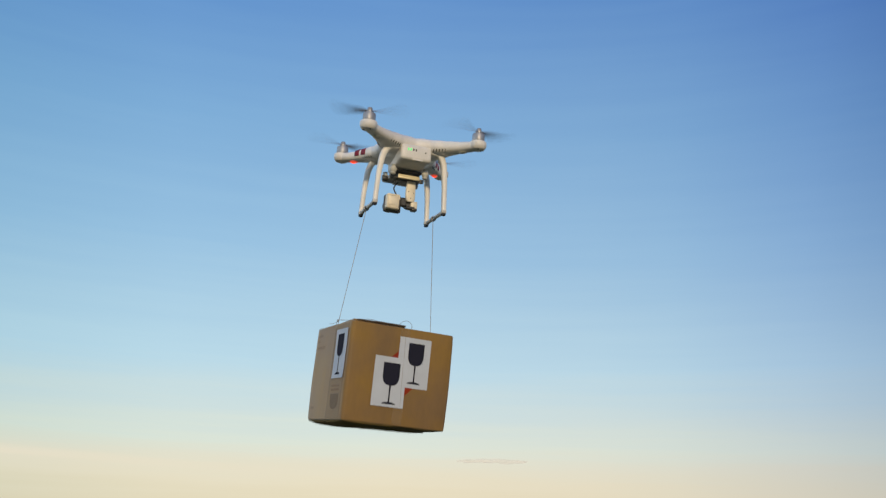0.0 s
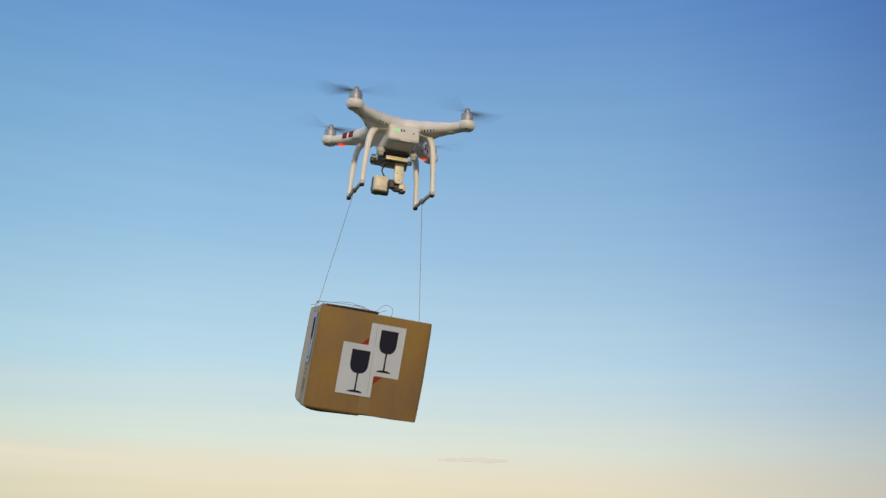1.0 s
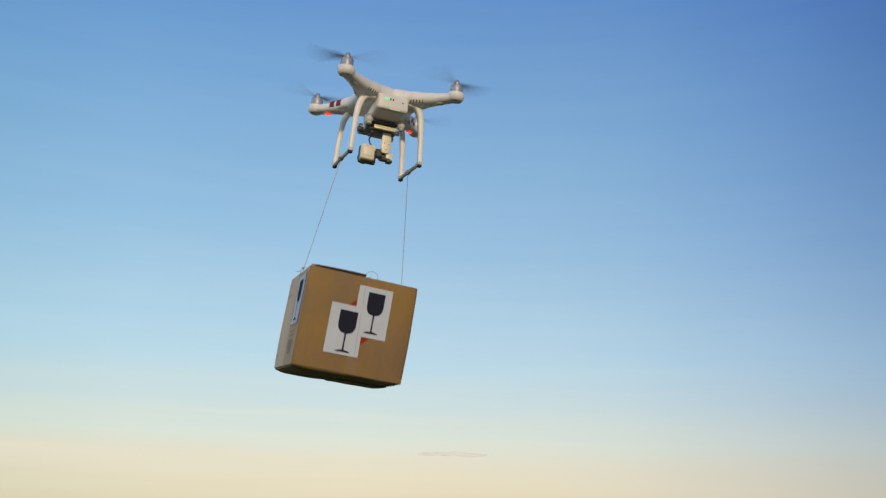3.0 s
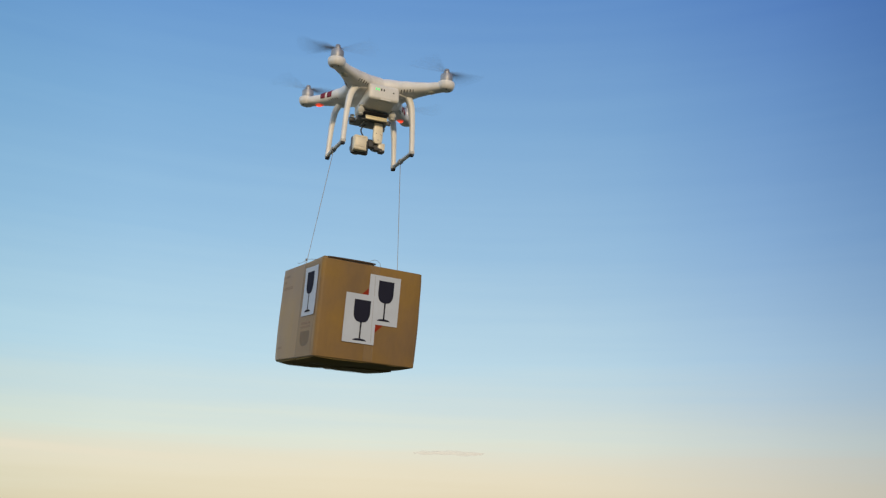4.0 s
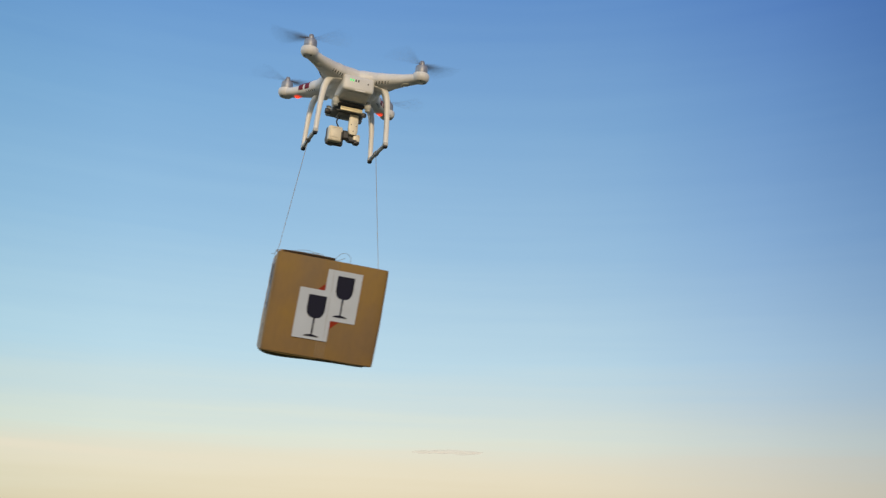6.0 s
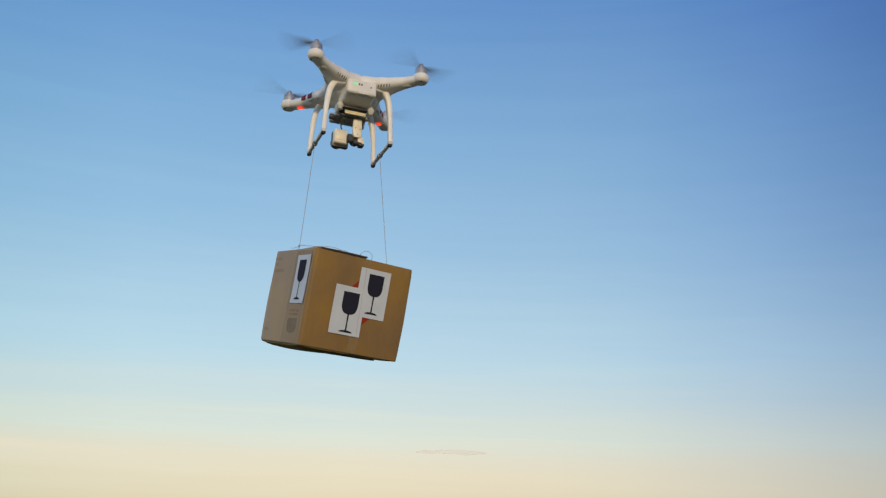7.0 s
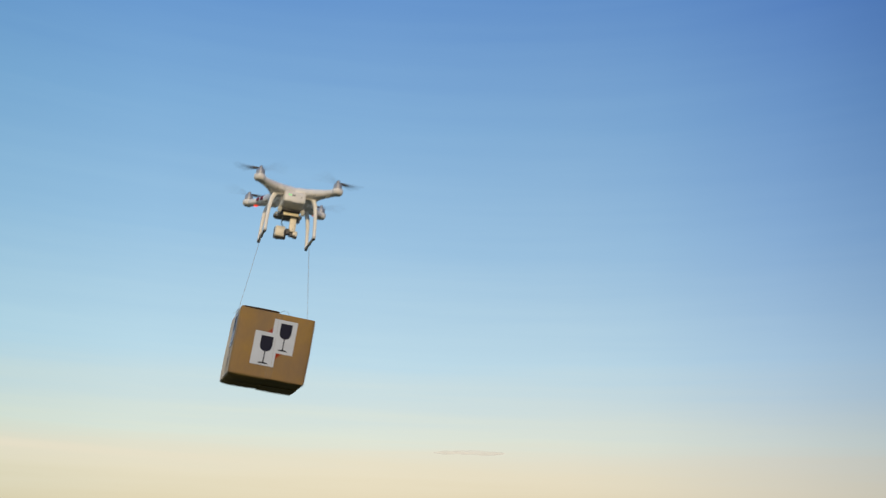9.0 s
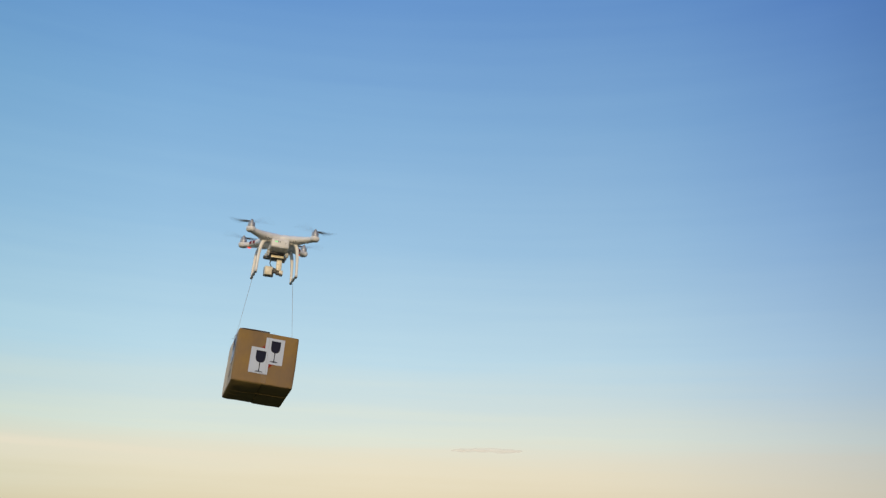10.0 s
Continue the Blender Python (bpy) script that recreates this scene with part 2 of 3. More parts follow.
M = dict(
    shell=material("white_plastic", (0.80, 0.76, 0.71), 0.48, grain=0.03, stain=0.07, scale=25, bump=0.03, bump_scale=900, coat=0.03),
    leg=material("leg_plastic", (0.87, 0.82, 0.75), 0.45, grain=0.03, stain=0.06, scale=30, bump=0.05),
    seam=material("dark_gap", (0.05, 0.045, 0.04), 0.7, grain=0.1, scale=80),
    battery=material("battery_plastic", (0.78, 0.745, 0.69), 0.4, grain=0.03, stain=0.05, scale=30),
    motor=material("brushed_motor_can", (0.42, 0.415, 0.42), 0.5, 0.6, grain=0.08, stain=0.1, scale=120, warp=(1, 1, 12)),
    nut=material("prop_nut_alloy", (0.34, 0.33, 0.33), 0.45, 0.4, grain=0.08, scale=200),
    blade=material("propeller_plastic", (0.23, 0.225, 0.25), 0.35, grain=0.05, stain=0.06, scale=40),
    red=material("red_decal", (0.21, 0.007, 0.018), 0.6, grain=0.05, stain=0.08, scale=60),
    red_lamp=material("red_lamp", (1.0, 0.045, 0.015), 0.3, glow=1.6),
    red_lens=material("red_lamp_lens", (0.80, 0.10, 0.06), 0.3, glow=0.42),
    lens_off=material("clear_lamp_lens", (0.58, 0.55, 0.46), 0.25, grain=0.03, scale=60),
    green_lamp=material("green_lamp", (0.12, 1.0, 0.25), 0.3, glow=0.55),
    rubber=material("black_rubber", (0.025, 0.025, 0.028), 0.7, grain=0.1, stain=0.15, scale=90, bump=0.2),
    skid=material("skid_plastic", (0.62, 0.59, 0.54), 0.5, grain=0.06, stain=0.15, scale=70),
    black=material("black_anodised", (0.07, 0.066, 0.062), 0.4, 0.3, grain=0.1, stain=0.12, scale=90),
    # warmth of the low sun is mixed into the arm and camera colours
    alloy=material("bead_blasted_alloy", (0.82, 0.73, 0.57), 0.5, 0.1, grain=0.05, stain=0.07, scale=90, bump=0.05),
    camera=material("camera_case_plastic", (0.81, 0.715, 0.54), 0.45, 0.0, grain=0.05, stain=0.08, scale=80),
    # pale strip with golden sunlight put into its colour
    sunlit_alloy=material("sunlit_gold_alloy", (0.81, 0.69, 0.43), 0.45, 0.2, grain=0.06, stain=0.1, scale=90),
    gunmetal=material("grey_anodised_plate", (0.24, 0.225, 0.205), 0.45, 0.3, grain=0.08, stain=0.14, scale=90),
    damper=material("pale_silicone", (0.58, 0.56, 0.50), 0.6, grain=0.04, scale=90),
    glass=material("lens_glass", (0.01, 0.012, 0.016), 0.05, coat=1.0),
    card=material("corrugated_cardboard", (0.206, 0.118, 0.041), 0.62, grain=0.05, stain=0.09, scale=16, bump=0.16, bump_scale=260, warp=(1, 1, 0.35), sheen=0.30, tone=(0.260, 0.143, 0.022)),
    # the walls' board again, with the underside's shade and olive cast in its colour
    card_under=material("cardboard_underside", (0.165, 0.118, 0.040), 0.85, grain=0.08, stain=0.12, scale=20, bump=0.2),
    edge=material("shaded_cut_edge", (0.08, 0.048, 0.026), 0.9, grain=0.25, stain=0.2, scale=60),
    tape=material("packing_tape", (0.42, 0.30, 0.18), 0.72, grain=0.03, stain=0.08, scale=22, bump=0.08, bump_scale=90, alpha=0.26),
    paper=material("white_label_paper", (0.53, 0.565, 0.618), 0.85, grain=0.015, stain=0.035, scale=30, bump=0.06, bump_scale=120),
    ink=material("dark_printing_ink", (0.018, 0.018, 0.032), 0.95, grain=0.06, stain=0.08, scale=50),
    red_ink=material("red_label_ink", (0.27, 0.030, 0.010), 0.8, grain=0.05, stain=0.12, scale=50),
    crease=material("paper_crease_shade", (0.42, 0.42, 0.43), 0.9, grain=0.1, scale=60),
    faded=material("faded_grey_print", (0.16, 0.125, 0.10), 0.8, grain=0.1, stain=0.15, scale=60, alpha=0.27),
    faded_red=material("faded_red_print", (0.36, 0.12, 0.065), 0.8, grain=0.12, stain=0.2, scale=60, alpha=0.16),
    cord=material("pale_nylon_cord", (0.36, 0.36, 0.36), 0.7, grain=0.15, stain=0.1, scale=300),
    wire=material("thin_grey_wire", (0.30, 0.31, 0.32), 0.5, 0.2, grain=0.1, scale=300),
    grass=material("unseen_dry_ground", (0.17, 0.145, 0.07), 0.95, grain=0.3, stain=0.35, scale=0.05, bump=0.5, bump_scale=8),
)


def cloud_material():
    m = bpy.data.materials.new("thin_cloud")
    m.use_nodes = True
    nt = m.node_tree
    N, L = nt.nodes.new, nt.links.new
    nt.nodes.clear()
    out, mix, tr, df = N("ShaderNodeOutputMaterial"), N("ShaderNodeMixShader"), N("ShaderNodeBsdfTransparent"), N("ShaderNodeBsdfDiffuse")
    df.inputs["Color"].default_value = (1.0, 0.60, 0.50, 1)
    co, nz, r = N("ShaderNodeTexCoord"), N("ShaderNodeTexNoise"), N("ShaderNodeMapRange")
    nz.inputs["Scale"].default_value, nz.inputs["Detail"].default_value = 0.018, 3
    L(co.outputs["Object"], nz.inputs["Vector"])
    for key, v in (("From Min", 0.3), ("From Max", 0.7), ("To Min", 0.06), ("To Max", 0.11)):
        r.inputs[key].default_value = v
    L(nz.outputs["Fac"], r.inputs["Value"])
    L(r.outputs[0], mix.inputs[0])
    L(tr.outputs[0], mix.inputs[1])
    L(df.outputs[0], mix.inputs[2])
    L(mix.outputs[0], out.inputs[0])
    return m


M["cloud"] = cloud_material()


# ---- mesh helpers ----
def part(name, bm, mat, parent=None, label="", smooth=True):
    me = bpy.data.meshes.new(name)
    bmesh.ops.recalc_face_normals(bm, faces=bm.faces)
    bm.to_mesh(me)
    bm.free()
    me.materials.append(M[mat])
    if smooth:
        me.shade_smooth()
        me.set_sharp_from_angle(angle=radians(38))
    ob = new(name, me)
    ob.parent = parent
    if label:
        tagged(ob, label)
    return ob


def rounded_box(bm, c, size, r=0.002, seg=2, turn=None):
    """A box with rounded edges, centred at c."""
    made = bmesh.ops.create_cube(bm, size=1)["verts"]
    m = Matrix.Translation(c) @ (turn or Matrix()) @ Matrix.Diagonal((*size, 1))
    bmesh.ops.transform(bm, matrix=m, verts=made)
    edges = {e for v in made for e in v.link_edges}
    if r:
        bmesh.ops.bevel(bm, geom=list(edges), offset=r, segments=seg, profile=0.5, affect="EDGES")
    return bm


def lathe(bm, profile, centre=(0, 0, 0), seg=28, turn=None):
    """Spins (radius, height) pairs round z; the ends close where the radius is 0."""
    m = Matrix.Translation(centre) @ (turn or Matrix())
    rings = []
    for r, z in profile:
        if r < 1e-6:
            rings.append([bm.verts.new(m @ Vector((0, 0, z)))])
        else:
            rings.append([bm.verts.new(m @ Vector((r * math.cos(2 * math.pi * k / seg), r * math.sin(2 * math.pi * k / seg), z))) for k in range(seg)])
    for a, b in zip(rings, rings[1:]):
        for k in range(seg):
            q = [a[k % len(a)], a[(k + 1) % len(a)], b[(k + 1) % len(b)], b[k % len(b)]]
            q = list(dict.fromkeys(q))
            if len(q) > 2:
                bm.faces.new(q)
    return bm


def sweep(bm, pts, radii, seg=10, flat=1.0, side=(0, 1, 0), power=2.0):
    """A tube along pts; radii one for each point or (across, along) pairs; closed at both ends."""
    pts = [Vector(p) for p in pts]
    rings = []
    for i, p in enumerate(pts):
        d = (pts[min(i + 1, len(pts) - 1)] - pts[max(i - 1, 0)]).normalized()
        v = Vector(side)
        v = (v - d * v.dot(d)).normalized()
        u = d.cross(v)
        ra = radii[i] if isinstance(radii, list) else radii
        rv, ru = ra if isinstance(ra, tuple) else (ra, ra * flat)
        ring = []
        for k in range(seg):
            c, s = math.cos(2 * math.pi * k / seg), math.sin(2 * math.pi * k / seg)
            c, s = math.copysign(abs(c) ** (2 / power), c), math.copysign(abs(s) ** (2 / power), s)
            ring.append(bm.verts.new(p + v * rv * c + u * ru * s))
        rings.append(ring)
    for a, b in zip(rings, rings[1:]):
        for k in range(seg):
            bm.faces.new((a[k], a[(k + 1) % seg], b[(k + 1) % seg], b[k]))
    bm.faces.new(rings[0][::-1])
    bm.faces.new(rings[-1])
    return bm


def spline(pts, n=8):
    """Catmull-Rom through pts."""
    p = [Vector(q) for q in pts]
    p = [2 * p[0] - p[1]] + p + [2 * p[-1] - p[-2]]
    out = []
    for i in range(1, len(p) - 2):
        for k in range(n):
            t = k / n
            out.append(0.5 * (2 * p[i] + (p[i + 1] - p[i - 1]) * t + (2 * p[i - 1] - 5 * p[i] + 4 * p[i + 1] - p[i + 2]) * t * t
                              + (3 * p[i] - p[i - 1] - 3 * p[i + 1] + p[i + 2]) * t ** 3))
    return out + [p[-2]]


def lerp_table(table, x):
    for (x0, *a), (x1, *b) in zip(table, table[1:]):
        if x <= x1:
            k = max(0.0, (x - x0) / (x1 - x0))
            k = k * k * (3 - 2 * k)
            return [u + (v - u) * k for u, v in zip(a, b)]
    return list(table[-1][1:])


# ---- ground ----
def build_ground():
    # never in view; its pale colour is set for light bounced onto undersides
    bm = bmesh.new()
    lathe(bm, [(0, 0), (6, 0.0), (40, 0.0), (300, 0.0), (1500, 0.0), (4800, 0.0)], seg=64)
    g = part("ground", bm, "grass", smooth=False)
    tagged(g, "unseen flat ground to the horizon, guessed as dry meadow, pale for bounced light", "ground", kind="structure")


build_ground()


# ---- cloud ----
def build_cloud():
    rnd = random.Random(4)
    bm = bmesh.new()
    for k in range(40):
        x = 2 * (k + rnd.random()) / 40 - 1
        size = (1 - x * x) ** 0.5
        m = Matrix.Translation((x * 92, rnd.uniform(-4, 4), rnd.gauss(0, 1.3) + 3.2 * x - 1.5 * math.sin(2.4 * x))) @ Matrix.Diagonal((rnd.uniform(9, 22) * (0.5 + size), 3, rnd.uniform(2.8, 5.2) * (0.35 + 0.65 * size), 1))
        bmesh.ops.create_icosphere(bm, subdivisions=2, radius=1.0, matrix=m)
    for v in bm.verts:
        v.co += 0.9 * noise.noise_vector(v.co * 0.11)
    c = part("cloud", bm, "cloud")
    re = c.modifiers.new("merge", "REMESH")
    re.mode, re.voxel_size, re.use_smooth_shade = "VOXEL", 0.9, True
    d = 2600.0
    c.location = (0.0108 * d, 0.9951 * d, 1.6 + 0.0916 * d)
    tagged(c, "thin pinkish streak of cloud low in the evening sky", "cloud")


build_cloud()


# ---- drone ----
ARM = [(0.0, 0.062, 0.0215, 0.004), (0.045, 0.050, 0.0205, 0.004), (0.080, 0.031, 0.0170, 0.004), (0.110, 0.0212, 0.0142, 0.0035),
       (0.140, 0.0160, 0.0114, 0.003), (0.175, 0.0150, 0.0095, 0.003)]     # distance out, half width, half height, height of the middle
MOTOR = 0.1237
CORNERS = [(-1, -1), (1, -1), (-1, 1), (1, 1)]


def build_drone():
    drone = new("drone")
    tagged(drone, "white plastic quadcopter hovering with a slung camera gimbal", "drone")

    # shell: four tapering arms run into one low dome
    bm = bmesh.new()
    for sx, sy in CORNERS:
        d = Vector((sx, sy, 0)).normalized()
        pts, rad = [], []
        for k in range(15):
            s = 0.175 * k / 14
            hw, hh, z = lerp_table(ARM, s)
            pts.append(d * s + Vector((0, 0, z)))
            rad.append((hw, hh))
        sweep(bm, pts, rad, seg=28, side=(-d.y, d.x, 0), power=2.5)
        lathe(bm, [(0, -0.0055), (0.010, -0.0055), (0.0150, -0.003), (0.0174, 0.002), (0.0178, 0.007), (0.0166, 0.0112), (0, 0.0118)], (sx * MOTOR, sy * MOTOR, 0), 32)
    lathe(bm, [(0, -0.030), (0.034, -0.0285), (0.054, -0.020), (0.064, -0.006), (0.066, 0.006), (0.058, 0.0190), (0.036, 0.0255), (0, 0.0268)], seg=40)
    shell = part("shell", bm, "shell", drone)
    re = shell.modifiers.new("merge", "REMESH")
    re.mode, re.voxel_size, re.use_smooth_shade = "VOXEL", 0.0022, True
    sm = shell.modifiers.new("blend", "SMOOTH")
    sm.factor, sm.iterations = 0.5, 7

    # belly that holds the battery, its tail end facing back
    bm = bmesh.new()
    rings = []
    for y, hw, zt, zb in ((-0.066, 0.035, -0.005, -0.038), (-0.02, 0.037, 0.002, -0.045), (0.03, 0.034, 0.0, -0.047), (0.062, 0.024, 0.0, -0.036), (0.078, 0.014, 0.0, -0.02)):
        ring = []
        for k in range(28):
            c, s = math.cos(2 * math.pi * k / 28), math.sin(2 * math.pi * k / 28)
            c, s = math.copysign(abs(c) ** 0.36, c), math.copysign(abs(s) ** 0.36, s)
            ring.append(bm.verts.new((hw * c, y, (zt + zb) / 2 + (zt - zb) / 2 * s)))
        rings.append(ring)
    for p, q in zip(rings, rings[1:]):
        for k in range(28):
            bm.faces.new((p[k], p[(k + 1) % 28], q[(k + 1) % 28], q[k]))
    bm.faces.new(rings[0])
    bm.faces.new(rings[-1])
    part("belly", bm, "shell", drone)

    bm = bmesh.new()
    rounded_box(bm, (0, -0.0700, -0.0205), (0.0705, 0.014, 0.0350), 0.0066, 4)
    battery = part("battery", bm, "battery", drone, "cream plastic battery end with small lights")
    bm = bmesh.new()
    rounded_box(bm, (0.0035, -0.0770, -0.0372), (0.024, 0.003, 0.003), 0.0008, 1)
    part("latch", bm, "battery", battery)
    for k in range(4):
        bm = bmesh.new()
        rounded_box(bm, (-0.0188 + 0.0058 * k, -0.0772, -0.0150), (0.0030, 0.0012, 0.0052), 0.0005, 1)
        part("charge_light", bm, "green_lamp" if k < 2 else "seam", battery)
    bm = bmesh.new()
    lathe(bm, [(0, 0.0), (0.0016, 0.0), (0.0016, 0.0012), (0, 0.0012)], (0.0205, -0.0765, -0.0180), 12, Matrix.Rotation(radians(90), 4, "X"))
    part("power_button", bm, "seam", battery)

    # legs: two bows a side, each pair joined by a skid
    for sx in (-1, 1):
        for y in (-0.0555, 0.065):
            bm = bmesh.new()
            path = spline([(sx * 0.040, y, -0.006), (sx * 0.0585, y, -0.0105), (sx * 0.0695, y, -0.030), (sx * 0.0745, y, -0.062), (sx * 0.0770, y, -0.098), (sx * 0.0785, y, -0.137)], 6)
            n = len(path) - 1
            sweep(bm, path, [(0.0110 - 0.0051 * min(1, 1.5 * k / n), 0.0086 - 0.0034 * min(1, 1.3 * k / n)) for k in range(n + 1)], seg=16, side=(0, 1, 0), power=3.6)
            leg = part("leg", bm, "leg", drone)
            bm = bmesh.new()
            rounded_box(bm, (sx * 0.0500, y * 0.98, -0.0095), (0.030, 0.0235, 0.0090), 0.0035, 2)
            part("leg_flange", bm, "leg", leg)
            bm = bmesh.new()
            lathe(bm, [(0, -0.0016), (0.0016, -0.0016), (0.0020, 0), (0, 0.0004)], (sx * 0.0560, y - 0.007, -0.0142), 10)
            part("screw", bm, "nut", leg)
            bm = bmesh.new()
            rounded_box(bm, (sx * 0.0785, y, -0.1372), (0.0112, 0.0130, 0.0092), 0.003, 2)
            part("skid_joint", bm, "skid", leg)
            bm = bmesh.new()
            rounded_box(bm, (sx * 0.0785, y, -0.1430), (0.0094, 0.0115, 0.0060), 0.0024, 2)
            part("foot", bm, "rubber", leg, "black rubber foot")
        bm = bmesh.new()
        sweep(bm, spline([(sx * 0.0785, -0.058, -0.1375), (sx * 0.0787, 0.005, -0.1372), (sx * 0.0785, 0.067, -0.1375)], 6), (0.0044, 0.0044), seg=12)
        skid = part("skid", bm, "skid", drone, "pale grey landing skid")
        bm = bmesh.new()
        for k in range(3):
            lathe(bm, [(0.0046, -0.0011), (0.0060, -0.0011), (0.0060, 0.0011), (0.0046, 0.0011), (0.0046, -0.0011)], (sx * 0.0787, 0.0135 + 0.0025 * k, -0.1372), 14, Matrix.Rotation(radians(90), 4, "X"))
        part("cord_wrap", bm, "cord", skid)

    # motors, lamps, decals
    for i, (sx, sy) in enumerate(CORNERS):
        c = (sx * MOTOR, sy * MOTOR, 0)
        bm = bmesh.new()
        lathe(bm, [(0, -0.0060), (0.0118, -0.0060), (0.0142, -0.0050), (0.0174, -0.0004), (0.0185, 0.0032), (0.0186, 0.0096), (0.0177, 0.0118), (0.0148, 0.0126), (0, 0.0126)], c, 36)
        part("motor_pod", bm, "shell", drone)
        bm = bmesh.new()
        lathe(bm, [(0, 0.012), (0.0128, 0.012), (0.0137, 0.0135), (0.0137, 0.0160), (0.0131, 0.0164), (0.0131, 0.0172), (0.0136, 0.0176), (0.0136, 0.0282), (0.0126, 0.0304), (0.0072, 0.0312), (0.0066, 0.0330), (0, 0.0332)], c, 30)
        motor = part("motor", bm, "motor", drone)
        bm = bmesh.new()
        lathe(bm, [(0.0128, 0.0160), (0.0133, 0.0162), (0.0133, 0.0174), (0.0128, 0.0176), (0.0128, 0.0160)], c, 30)
        part("air_gap", bm, "nut", motor)
        # screws in the underside of the pod
        for k in range(3):
            f = math.atan2(sy, sx) + radians(60 + 120 * k)
            bm = bmesh.new()
            lathe(bm, [(0, -0.0006), (0.0017, -0.0006), (0.0020, 0.0006), (0, 0.0010)], (c[0] + 0.0092 * math.cos(f), c[1] + 0.0092 * math.sin(f), -0.0060), 10)
            part("pod_screw", bm, "seam", motor)
        d = Vector((sx, sy, 0)).normalized()
        side = Vector((-d.y, d.x, 0))
        # lamp lens under the arm, inward of the motor
        bm = bmesh.new()
        s = 0.139
        hw, hh, z = lerp_table(ARM, s)
        m = Matrix.Translation(d * s + Vector((0, 0, z - hh + 0.0012))) @ Matrix.Rotation(math.atan2(d.y, d.x), 4, "Z") @ Matrix.Diagonal((0.0122, 0.0082, 0.0036, 1))
        bmesh.ops.create_uvsphere(bm, u_segments=20, v_segments=10, radius=1, matrix=m)
        lamp = part("lamp", bm, "red_lens" if sy > 0 else "lens_off", drone, "glowing red lamp" if sy > 0 else "unlit clear lamp lens")
        if sy > 0:
            bm = bmesh.new()
            m = Matrix.Translation(d * (s + 0.002) + Vector((0, 0, z - hh - 0.0006))) @ Matrix.Rotation(math.atan2(d.y, d.x), 4, "Z") @ Matrix.Diagonal((0.0076, 0.0054, 0.0030, 1))
            bmesh.ops.create_uvsphere(bm, u_segments=16, v_segments=8, radius=1, matrix=m)
            part("diode", bm, "red_lamp", lamp)
        # vent slits under the arm, solid dark slivers in place of their shaded openings
        for k in range(5):
            s = 0.080 + 0.0062 * k
            hw, hh, z = lerp_table(ARM, s)
            for w in (-1, 1):
                at = d * s + side * (w * hw * 0.80) + Vector((0, 0, z - hh * 0.66))
                bm = bmesh.new()
                rounded_box(bm, at, (0.0022, 0.0018, 0.0072 if sy < 0 else 0.0052), 0.0006, 1, Matrix.Rotation(math.atan2(d.y, d.x), 4, "Z") @ Matrix.Rotation(radians(-w * 48), 4, "X") @ Matrix.Rotation(radians(24), 4, "Y"))
                part("vent_slit", bm, "seam", drone)
        # two red bands on each front arm
        if sy > 0:
            for s0, s1 in ((0.0965, 0.1100), (0.1160, 0.1290)):
                bm = bmesh.new()
                rows = []
                for k in range(5):
                    s = s0 + (s1 - s0) * k / 4
                    hw, hh, z = lerp_table(ARM, s)
                    hw, hh = hw + 0.0008, hh + 0.0008
                    row = []
                    for j in range(25):
                        f = radians(-14 + 208 * j / 24)
                        cc, ss = math.cos(f), math.sin(f)
                        cc, ss = math.copysign(abs(cc) ** 0.8, cc), math.copysign(abs(ss) ** 0.8, ss)
                        row.append(bm.verts.new(d * s + side * hw * cc + Vector((0, 0, z + hh * ss))))
                    rows.append(row)
                for p, q in zip(rows, rows[1:]):
                    for j in range(24):
                        bm.faces.new((p[j], p[j + 1], q[j + 1], q[j]))
                band = part("arm_band", bm, "red", drone, "dark red band")
                band.modifiers.new("thickness", "SOLIDIFY").thickness = 0.0009

    # propellers: two twisted blades on a hub with a nut
    props = []
    for i, (sx, sy) in enumerate(CORNERS):
        hand = 1 if sx * sy > 0 else -1
        bm = bmesh.new()
        for flip in (1, -1):
            rows = []
            for k in range(11):
                u = k / 10
                r = 0.007 + 0.0790 * u
                chord = 0.0075 + 0.0070 * math.sin(min(1, u * 3.0) * math.pi / 2) - 0.0118 * max(0, u - 0.22) / 0.78
                pitch = radians(26 - 17 * u) * hand
                row = []
                for j in range(8):
                    f = 2 * math.pi * j / 8
                    x, z = chord * (0.5 * math.cos(f) + 0.12), 0.0011 * (1.3 - u) * math.sin(f)
                    row.append(bm.verts.new((flip * r, flip * hand * (x * math.cos(pitch)), 0.0008 + 0.004 * u * u + z + x * math.sin(pitch) * hand)))
                rows.append(row)
            for p, q in zip(rows, rows[1:]):
                for j in range(8):
                    bm.faces.new((p[j], p[(j + 1) % 8], q[(j + 1) % 8], q[j]))
            bm.faces.new(rows[0])
            bm.faces.new(rows[-1])
        prop = part("propeller", bm, "blade", drone, "dark spinning two-blade propeller")
        prop.location = (sx * MOTOR, sy * MOTOR, 0.0350)
        bm = bmesh.new()
        lathe(bm, [(0, -0.0030), (0.0068, -0.0030), (0.0070, 0.0014), (0.0060, 0.0024), (0.0056, 0.0062), (0.0044, 0.0084), (0.0020, 0.0092), (0, 0.0093)], seg=20)
        part("prop_nut", bm, "nut", prop)
        props.append((prop, hand))

    # gimbal: damped plate, arm, roll motor, action camera
    bm = bmesh.new()
    rounded_box(bm, (0, 0.014, -0.0625), (0.072, 0.052, 0.0024), 0.001, 1)
    gimbal = part("gimbal_plate", bm, "gunmetal", drone, "dark grey gimbal mounting plate")
    # black plate added as the dark shadow between belly and mounting plate
    bm = bmesh.new()
    rounded_box(bm, (0, 0.006, -0.0490), (0.062, 0.066, 0.0045), 0.0016, 2)
